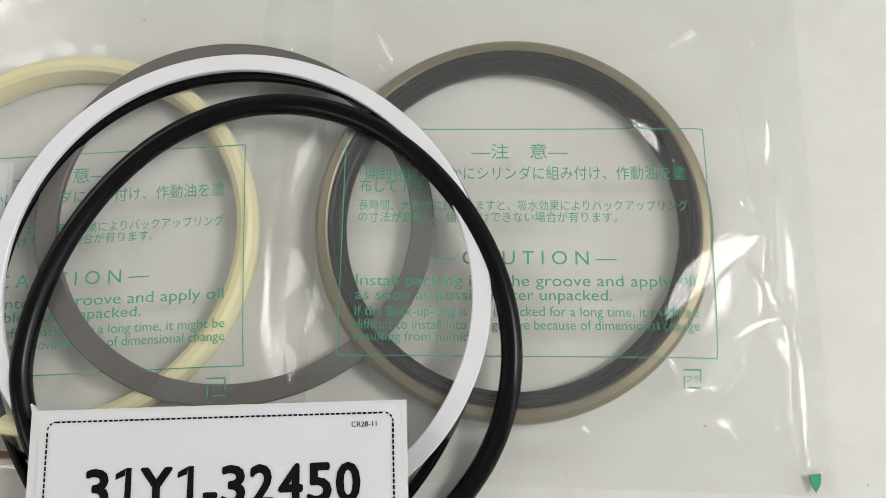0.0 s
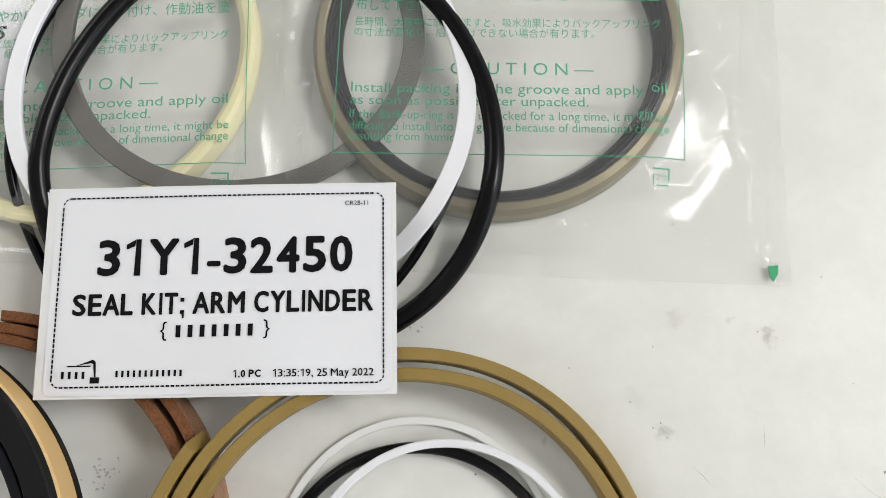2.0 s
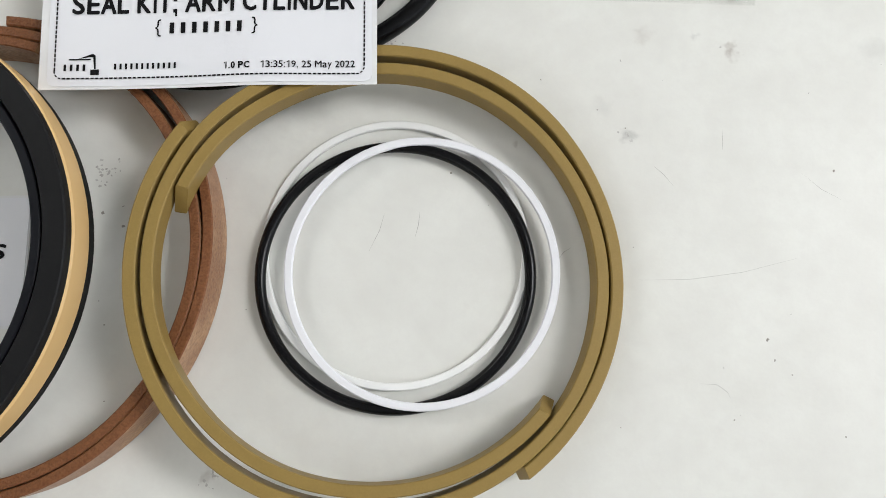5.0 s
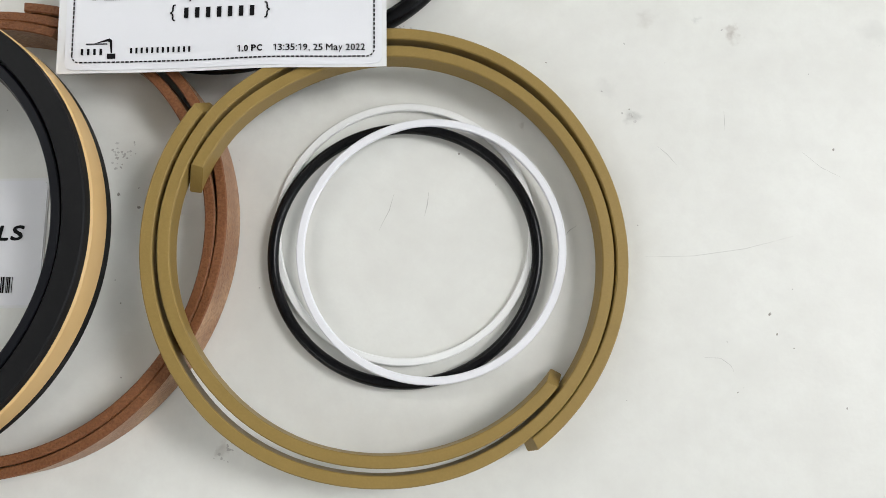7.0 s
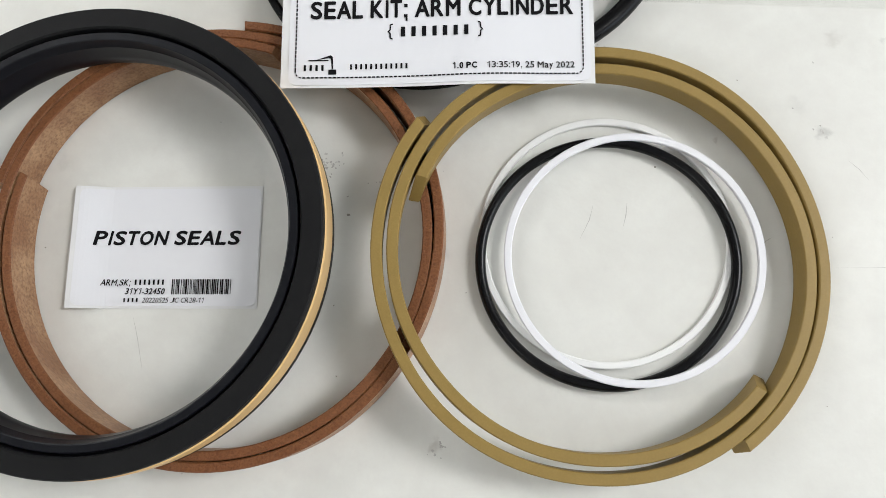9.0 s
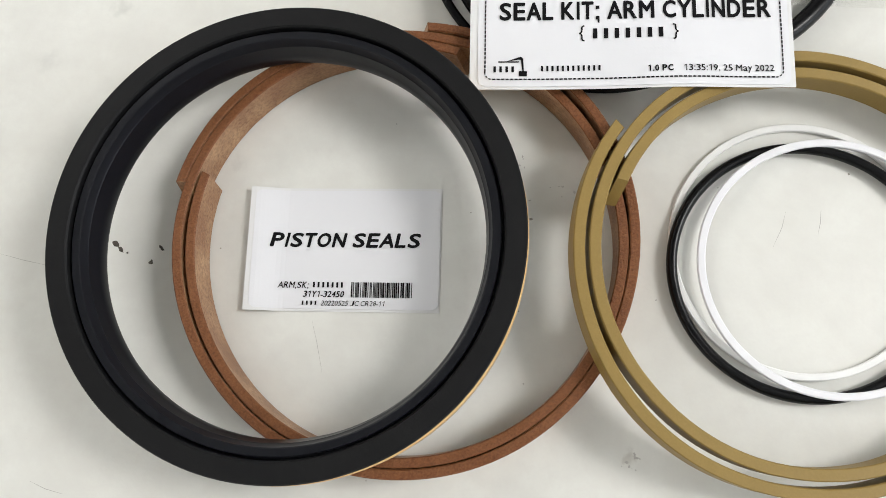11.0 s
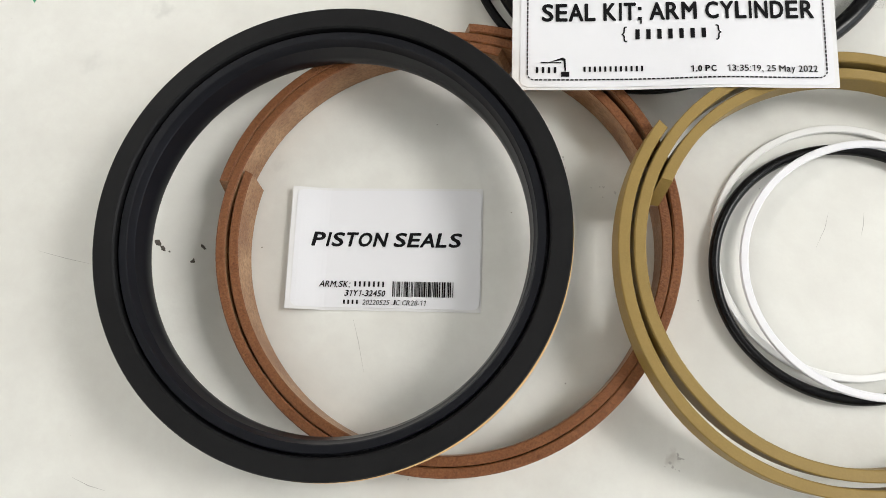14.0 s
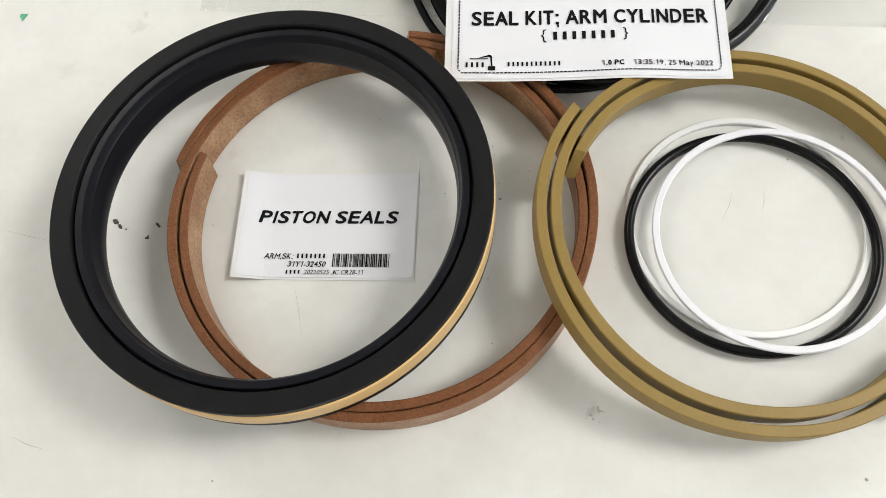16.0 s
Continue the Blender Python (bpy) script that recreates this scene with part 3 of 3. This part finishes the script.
LINES = [  # text, left, right, middle height, letter height, bold: in thousandths of a metre from the box's lower left corner
    ("—注　意—", 40.0, 70.5, 64.0, 5.0, 0.0),
    ("「開封後は速やかにシリンダに組み付け、作動油を塗", 5.0, 107.0, 56.8, 4.5, 0.0),
    ("布して下さい。", 5.0, 31.0, 52.6, 4.3, 0.0),
    ("長時間、大気中に放置しますと、吸水効果によりバックアップリング", 5.0, 107.0, 46.3, 3.4, 0.0),
    ("の寸法が変化し、組み付けできない場合が有ります。", 5.0, 85.0, 42.6, 3.4, 0.0),
    ("— C A U T I O N —", 29.0, 84.5, 29.8, 4.2, 0.0),
    ("Install packing into the groove and apply oil", 5.0, 107.5, 22.2, 4.4, 0.0),
    ("as soon as possible after unpacked.", 5.0, 82.5, 17.9, 4.2, 0.0),
    ("If the Back-up-ring is left unpacked for a long time, it might be", 5.0, 108.0, 13.0, 3.8, 0.0),
    ("difficult to install into the groove because of dimensional change", 5.0, 108.0, 9.0, 3.8, 0.0),
    ("resulting from humidity.", 5.0, 44.5, 5.5, 3.6, 0.0),
]


def printing(thing, corner, turn, height, wide=0.1115, tall=0.0725):
    """The green print of a bag: a thin frame, lines of writing and the small recycling mark."""
    c, s = math.cos(radians(turn)), math.sin(radians(turn))

    def place(x, y):
        X, Y = corner[0] + c * x - s * y, corner[1] + s * x + c * y
        return (X, Y, height(X, Y))

    for text, l, r, yc, tl, bold in LINES:
        k = wide / 0.1135
        bm = text_bm(text, l * 0.001 * k, r * 0.001 * k, yc * 0.001 * tall / 0.0715, tl * 0.001, bold)
        in_bag(thing, "print_line", laid(bm, place, 0.0003), M_GREEN)
    t = 0.00032
    for x0, y0, x1, y1, n in ((0, 0, wide, t, 60), (0, tall - t, wide, tall, 60), (0, t, t, tall - t, 40), (wide - t, t, wide, tall - t, 40)):
        bars = []
        for i in range(n):
            if x1 - x0 > y1 - y0:
                bars.append((x0 + (x1 - x0) * i / n, y0, x0 + (x1 - x0) * (i + 1) / n, y1))
            else:
                bars.append((x0, y0 + (y1 - y0) * i / n, x1, y0 + (y1 - y0) * (i + 1) / n))
        in_bag(thing, "print_frame", laid(bars_bm(bars), place, 0.0003), M_GREEN)
    mx, my, q, u = wide - 0.0078, -0.0056, 0.0027, 0.00045
    bars = [(mx - q, my + q - u, mx + q, my + q), (mx - q, my - q, mx - q + u, my + 0.0006), (mx + q - u, my - 0.001, mx + q, my + q - u), (mx - 0.0012, my - q, mx + q, my - q + u)]
    in_bag(thing, "recycling_mark", laid(bars_bm(bars), place, 0.0003), M_GREEN)
    in_bag(thing, "recycling_mark", laid(text_bm("プラ", mx - 0.0019, mx + 0.0019, my, 0.0020), place, 0.0003), M_GREEN)


printing(right_bag, (0.0160, 0.0892), 1.2, film_right, 0.1095, 0.0700)
printing(left_bag, (-0.1225, 0.0768), 4.5, film_left, 0.1115, 0.0685)

# yellow seal in the left bag, dark cased seal in the right one
tagged(part("rod_seal", revolve([(0.0540, 0.0), (0.0602, 0.0), (0.0606, 0.001), (0.0606, 0.0060), (0.0600, 0.0074), (0.0586, 0.0080), (0.0566, 0.0079), (0.0551, 0.0070), (0.0543, 0.0050), (0.0538, 0.0020)],
                                160), M_YELLOW), "pale yellow translucent rod seal inside a clear bag", "seal").location = (*YEL_C, 0.0008)
wiper = empty("dust_seal", "black dust seal with olive metal case inside a bag", "seal", at=(*OLIVE_C, 0.0008))
part("metal_case", revolve([(0.0560, 0.0), (0.0600, 0.0), (0.0605, 0.0006), (0.0602, 0.0062), (0.0588, 0.0078), (0.0566, 0.0082), (0.0560, 0.0078)]), M_OLIVE, wiper, "dull olive metal case")
part("rubber_lip", revolve([(0.0512, 0.0008), (0.0559, 0.0004), (0.0559, 0.0080), (0.0550, 0.0083), (0.0545, 0.0080), (0.0542, 0.0066), (0.0533, 0.0064), (0.0530, 0.0050), (0.0521, 0.0046), (0.0510, 0.0030)]), M_RUBBER, wiper, "black rubber sealing lip")

# grey flat ring between the two bags
tagged(part("slide_ring", revolve(bevelled(0.0523, 0.0590, 0.0, 0.0022, 0.0003), 160, lambda a: (1 + 0.032 * math.cos(2 * a) - 0.011 * math.sin(2 * a) + 0.012 * math.cos(3 * a), -0.0045 * smooth01(-0.2, 1.0, math.cos(a + 0.5)))), M_GREY),
       "flat matt grey plastic slide ring lying over a bag", "slide ring").location = (-0.0191, 0.1308, 0.0082)


# ---- large rings lying over the bags ----
def over_bags(x, y):
    return 0.0085 * smooth01(0.045, 0.085, y)


o_ring("o_ring", (-0.0154, 0.0999, 0.0001), 0.0754, 0.0016, M_ORING, "thin black rubber O-ring lying over plastic bags", "o-ring", "large black o-rings", lift=over_bags, bend=(-0.0028, 0.0013, 0.0009, 0.0016))
o_ring("backup_ring", (-0.0146, 0.1103, 0.0034), 0.0704, 0.0027, M_WHITE, "wide white plastic back-up ring lying over bags", "back-up ring", lift=over_bags, flat=0.0018, bend=(0.0015, -0.0017, -0.0001, -0.0006))
o_ring("o_ring", (-0.0048, 0.0936, 0.0003), 0.0707, 0.0031, M_ORING, "thick black rubber O-ring lying over plastic bags", "o-ring", "large black o-rings",
       lift=over_bags, bend=(-0.0003, 0.0006, 0.0006, -0.0018))


# ---- paper labels ----
def paper_label(name, at, turn, wide, tall, height, label, liner_wide, slip):
    """A sticker with rounded corners on a slightly larger liner; returns the thing and the place of its ink."""
    thing = empty(name, label, "paper label", "", (at[0], at[1], height(0, 0)))
    c, s = math.cos(radians(turn)), math.sin(radians(turn))

    def place(x, y, lift=0.0):
        return (at[0] + c * x - s * y, at[1] + s * x + c * y, height(x, y) + lift)

    def sheet(x0, y0, x1, y1, lift, thick, corner):
        bm = sheet_bm(x0, y0, x1, y1, 40, 28, lambda x, y: 0, thick, corner)
        for v in bm.verts:
            X, Y, Zed = place(v.co.x, v.co.y)
            v.co = Vector((X, Y, Zed + lift + v.co.z))
        return bm

    def add(nm, bm, mat, text=""):
        ob = part(nm, bm, mat, thing, text, smooth=False)
        ob.matrix_parent_inverse = Matrix.Translation(-thing.location)
        return ob

    add("liner", sheet(-slip, -0.0009, liner_wide - slip, tall + 0.0009, 0.0, 0.00012, 0.0), M_LINER, "greyish glossy backing paper")
    add("sticker", sheet(0, 0, wide, tall, 0.00022, 0.00015, 0.0022), M_PAPER, "white printed sticker with rounded corners")

    def ink(nm, bm):
        for v in bm.verts:
            v.co = Vector(place(v.co.x, v.co.y, 0.00045 + v.co.z))
        return add(nm, bm, M_INK)

    return ink


def kit_height(x, y):
    crest = 0.0014 * math.exp(-((x - 0.064) / 0.018) ** 2) * (1 - smooth01(0.004, 0.035, y))
    return 0.0179 + 0.0032 * y / 0.06 + crest + 0.0007 * math.sin(x * 40) * (y / 0.06) + 0.0004 * (1 - smooth01(0, 0.02, x))


ink = paper_label("kit_label", (-0.0580, 0.0110), 3.5, 0.0980, 0.0590, kit_height, "white printed kit label with a dashed border, lying on rings", 0.1020, 0.0026)
# dashed border with rounded corners
W, H, IN, R = 0.0980, 0.0590, 0.0021, 0.0026
dashes = []
for i in range(62):
    x = IN + R + (W - 2 * IN - 2 * R) * i / 62
    dashes += [(x, IN, x + 0.00105, IN + 0.00048), (x, H - IN - 0.00048, x + 0.00105, H - IN)]
for i in range(34):
    y = IN + R + (H - 2 * IN - 2 * R) * i / 34
    dashes += [(IN, y, IN + 0.00048, y + 0.0011), (W - IN - 0.00048, y, W - IN, y + 0.0011)]
ink("dashed_border", bars_bm(dashes))
for cx, cy, a0 in ((IN + R, IN + R, 180), (W - IN - R, IN + R, 270), (W - IN - R, H - IN - R, 0), (IN + R, H - IN - R, 90)):
    bm = bmesh.new()
    for k in range(3):
        arc = [radians(a0 + 30 * k + 6 * j) for j in range(4)]
        for a, b in zip(arc, arc[1:]):
            bm.faces.new([bm.verts.new((cx + r * math.cos(t), cy + r * math.sin(t), 0)) for r, t in ((R, a), (R, b), (R - 0.0004, b), (R - 0.0004, a))])
    ink("border_corner", bm)
for one in set_line("31Y1-32450", 0.0128, 0.0874, 0.0389, 0.0106, 0.00040):
    ink("letter", one)
for one in set_line("SEAL KIT; ARM CYLINDER", 0.0066, 0.0931, 0.0254, 0.0062, 0.00022):
    ink("letter", one)
ink("code", text_bm("CR28-11", 0.0846, 0.0913, 0.0538, 0.0014))
ink("quantity", joined(set_line("1.0 PC", 0.0537, 0.0618, 0.0053, 0.0021, 0.00010)))
ink("date_line", joined(set_line("13:35:19, 25 May 2022", 0.0648, 0.0930, 0.0053, 0.0021, 0.00003)))
ink("bracket", text_bm("{", 0.0325, 0.0342, 0.0176, 0.0054))
ink("bracket", text_bm("}", 0.0620, 0.0637, 0.0176, 0.0054))
for bar in word_bars(0.0362, 0.0158, 0.0603, 0.0192, 7):
    ink("maker_bar", bars_bm([bar]))
for bar in word_bars(0.0200, 0.0050, 0.0398, 0.0068, 12):
    ink("address_bar", bars_bm([bar]))
# maker's mark: a digger arm over a short bar
for bar in word_bars(0.0047, 0.0047, 0.0124, 0.0067, 4) + [(0.0066, 0.0080, 0.0132, 0.0084), (0.0132, 0.0034, 0.0158, 0.0051)]:
    ink("maker_mark", bars_bm([bar]))
bm = bmesh.new()
for quad in (((0.0066, 0.0080), (0.0090, 0.0083), (0.0138, 0.0100), (0.0132, 0.0090)), ((0.0132, 0.0090), (0.0138, 0.0100), (0.0146, 0.0094), (0.0141, 0.0088)),
             ((0.0139, 0.0090), (0.0146, 0.0094), (0.0148, 0.0052), (0.0143, 0.0052))):
    bm.faces.new([bm.verts.new((x, y, 0)) for x, y in quad])
ink("maker_mark", bm)


def small_height(x, y):
    return 0.0003 + 0.0024 * (1 - smooth01(-0.002, 0.012, x))


ink = paper_label("seal_label", (-0.1288, -0.0635), 3.4, 0.0628, 0.0405, small_height, "small white printed piston seal label lying on the table", 0.0650, 0.0018)
for one in set_line("PISTON SEALS", 0.0052, 0.0562, 0.0232, 0.0050, 0.00020, 0.2):
    ink("letter", one)
ink("kit_line", joined(set_line("ARM,SK;", 0.0090, 0.0196, 0.0079, 0.0021, 0.00003, 0.2)))
for bar in word_bars(0.0206, 0.0071, 0.0316, 0.0089, 7):
    ink("maker_bar", bars_bm([bar]))
ink("part_number", joined(set_line("31Y1-32450", 0.0176, 0.0314, 0.0049, 0.0021, 0.00006, 0.2)))
for bar in word_bars(0.0172, 0.0012, 0.0230, 0.0026, 4):
    ink("maker_bar", bars_bm([bar]))
ink("batch_line", joined(set_line("20220525 JC CR28-11", 0.0238, 0.0452, 0.0019, 0.0017, 0.0, 0.2)))


def barcode(x, end, low, high, seed):
    rnd = random.Random(seed)
    bars = []
    while x < end:
        w = rnd.choice((0.00022, 0.00022, 0.0004, 0.0006))
        bars.append((x, low, x + w, high))
        x += w + rnd.choice((0.00018, 0.00018, 0.0003, 0.0005))
    return bars_bm(bars)


tagged(ink("barcode", barcode(0.0338, 0.0545, 0.0039, 0.0090, 5)), kind="stuff")

# a second label of the kind, under the film of the bag with the yellow ring; only its end shows
ink = paper_label("seal_label", (-0.1495, 0.0989), 6.0, 0.0628, 0.0405, lambda x, y: 0.0084, "small white printed label under the film of a bag", 0.0650, 0.0008)
ink("letter", text_bm("S", 0.0530, 0.0572, 0.0232, 0.0050, 0.00020, 0.2))
tagged(ink("barcode", barcode(0.0338, 0.0545, 0.0048, 0.0098, 8)), kind="stuff")


# ---- specks, smudges and scratches on the table ----
def blot(x, y, size, mat, name, long=1.0, turn=0.0, seed=0, tall=0.0002):
    rr = random.Random(seed)
    n = 11
    bm = bmesh.new()
    rim = []
    for i in range(n):
        a = 2 * math.pi * i / n
        r = size * (0.6 + 0.6 * rr.random())
        px, py = r * long * math.cos(a), r * math.sin(a)
        c, s = math.cos(radians(turn)), math.sin(radians(turn))
        rim.append((x + c * px - s * py, y + s * px + c * py))
    low = [bm.verts.new((a, b, 0.00005)) for a, b in rim]
    mid = bm.verts.new((x, y, tall))
    for a, b in zip(low, low[1:] + low[:1]):
        bm.faces.new((a, b, mid))
    return table_part(name, bm, mat)


SPECKS = ((0.123, 0.073, 5), (0.161, -0.052, 6), (0.163, -0.058, 4), (-0.045, -0.023, 7), (-0.038, -0.027, 7), (0.064, -0.005, 4), (0.182, 0.001, 5),
          (-0.040, -0.058, 4), (0.048, -0.072, 3), (-0.058, -0.026, 3), (-0.123, -0.133, 4), (0.079, -0.115, 7), (-0.037, -0.081, 3), (-0.059, 0.202, 5),
          (0.158, 0.160, 3), (0.168, 0.058, 3), (0.079, 0.062, 4), (0.083, 0.058, 4), (0.168, -0.062, 3), (0.151, -0.076, 3), (0.183, -0.079, 3), (0.091, 0.027, 3), (0.168, -0.044, 2), (0.121, -0.026, 2), (0.175, 0.026, 2), (0.148, -0.061, 2), (0.118, -0.080, 2), (-0.142, -0.044, 3), (-0.086, 0.004, 3), (0.118, 0.012, 3), (0.090, 0.057, 3))
for i, (x, y, s) in enumerate(SPECKS):
    blot(x, y, s * 0.00008, M_SPECK, "speck", 1.2, i * 40, i)
for i, (x, y, s, l, t) in enumerate(((-0.1655, -0.0505, 8, 1.2, 60), (-0.1790, -0.0450, 10, 1.6, -20), (-0.1768, -0.0470, 9, 1.5, -40), (-0.1625, -0.0455, 6, 2.5, -40), (-0.1745, -0.0478, 4, 1.2, 0))):
    blot(x, y, s * 0.0001, M_GRIME, "paint_chip", l, t, 40 + i, 0.0004)
rnd = random.Random(9)
for cx, cy, spread, count, seed in ((-0.027, -0.0155, 0.004, 7, 1), (-0.0465, -0.0095, 0.005, 26, 2), (-0.002, -0.102, 0.0026, 10, 3), (0.042, 0.037, 0.004, 8, 5),
                              (0.118, 0.0095, 0.002, 5, 6), (-0.008, 0.146, 0.004, 8, 7)):
    for k in range(count):
        blot(cx + rnd.gauss(0, spread * 0.6), cy + rnd.gauss(0, spread * 0.5), rnd.uniform(0.00015, 0.0005), rnd.choice((M_DUST, M_DUST, M_SCRATCH)), "smudge", 1.4, rnd.uniform(0, 180), seed * 50 + k, 0.0001)
for k in range(150):
    blot(rnd.uniform(-0.3, 0.3), rnd.uniform(-0.2, 0.26), rnd.uniform(0.00008, 0.00028), rnd.choice((M_DUST, M_SCRATCH)), "smudge", 1.5, rnd.uniform(0, 180), 900 + k, 0.0001)


def scratch(points, width):
    bm = bmesh.new()
    rows = []
    for i, (x, y) in enumerate(points):
        (ax, ay), (bx, by) = points[max(0, i - 1)], points[min(len(points) - 1, i + 1)]
        d = math.hypot(bx - ax, by - ay)
        w = width * (1 if 0 < i < len(points) - 1 else 0.2)
        nx, ny = -(by - ay) / d * w / 2, (bx - ax) / d * w / 2
        rows.append((bm.verts.new((x - nx, y - ny, 0.00006)), bm.verts.new((x + nx, y + ny, 0.00006))))
    for a, b in zip(rows, rows[1:]):
        bm.faces.new((a[0], b[0], b[1], a[1]))
    return table_part("scratch", bm, M_SCRATCH)


scratch([(0.044, -0.019), (0.0428, -0.0245), (0.040, -0.031)], 0.0002)
scratch([(0.055, -0.018), (0.0548, -0.022), (0.054, -0.026)], 0.00025)
scratch([(0.102, -0.027), (0.0998, -0.0285), (0.098, -0.031)], 0.00025)
scratch([(-0.1075, -0.066), (-0.105, -0.073), (-0.102, -0.083)], 0.00018)
scratch([(-0.222, -0.051), (-0.211, -0.053), (-0.200, -0.0545)], 0.0002)
scratch([(-0.194, -0.125), (-0.188, -0.127), (-0.182, -0.128)], 0.00025)

scratch([(0.148, 0.013), (0.1482, 0.009), (0.148, 0.006)], 0.00016)
scratch([(0.127, 0.0), (0.130, -0.0025), (0.133, -0.006)], 0.0002)
scratch([(0.172, 0.0), (0.178, -0.005), (0.184, -0.008)], 0.00012)
scratch([(0.122, -0.036), (0.138, -0.035), (0.154, -0.032), (0.170, -0.027)], 0.0001)
scratch([(0.141, -0.066), (0.146, -0.066), (0.149, -0.068), (0.150, -0.070)], 0.00014)

# green corner tag of the bag and a loose green scrap
def scrap(points, z, label):
    bm = bmesh.new()
    low = [bm.verts.new((x, y, z)) for x, y in points]
    top = [bm.verts.new((x, y, z + 0.0003)) for x, y in points]
    bm.faces.new(top)
    bm.faces.new(low[::-1])
    for i in range(len(points)):
        j = (i + 1) % len(points)
        bm.faces.new((low[i], low[j], top[j], top[i]))
    return tagged(part("plastic_scrap", bm, M_CHIP, smooth=False), label, "plastic scrap", "green scraps")


scrap([(0.1512, 0.0603), (0.1543, 0.0608), (0.1541, 0.0580), (0.1526, 0.0555), (0.1516, 0.0572)], 0.0016, "bright green pointed plastic tag at the bag corner")
scrap([(-0.2462, 0.0480), (-0.2432, 0.0480), (-0.2445, 0.0445), (-0.2463, 0.0466)], 0.0001, "small pale green plastic scrap lying on the table")
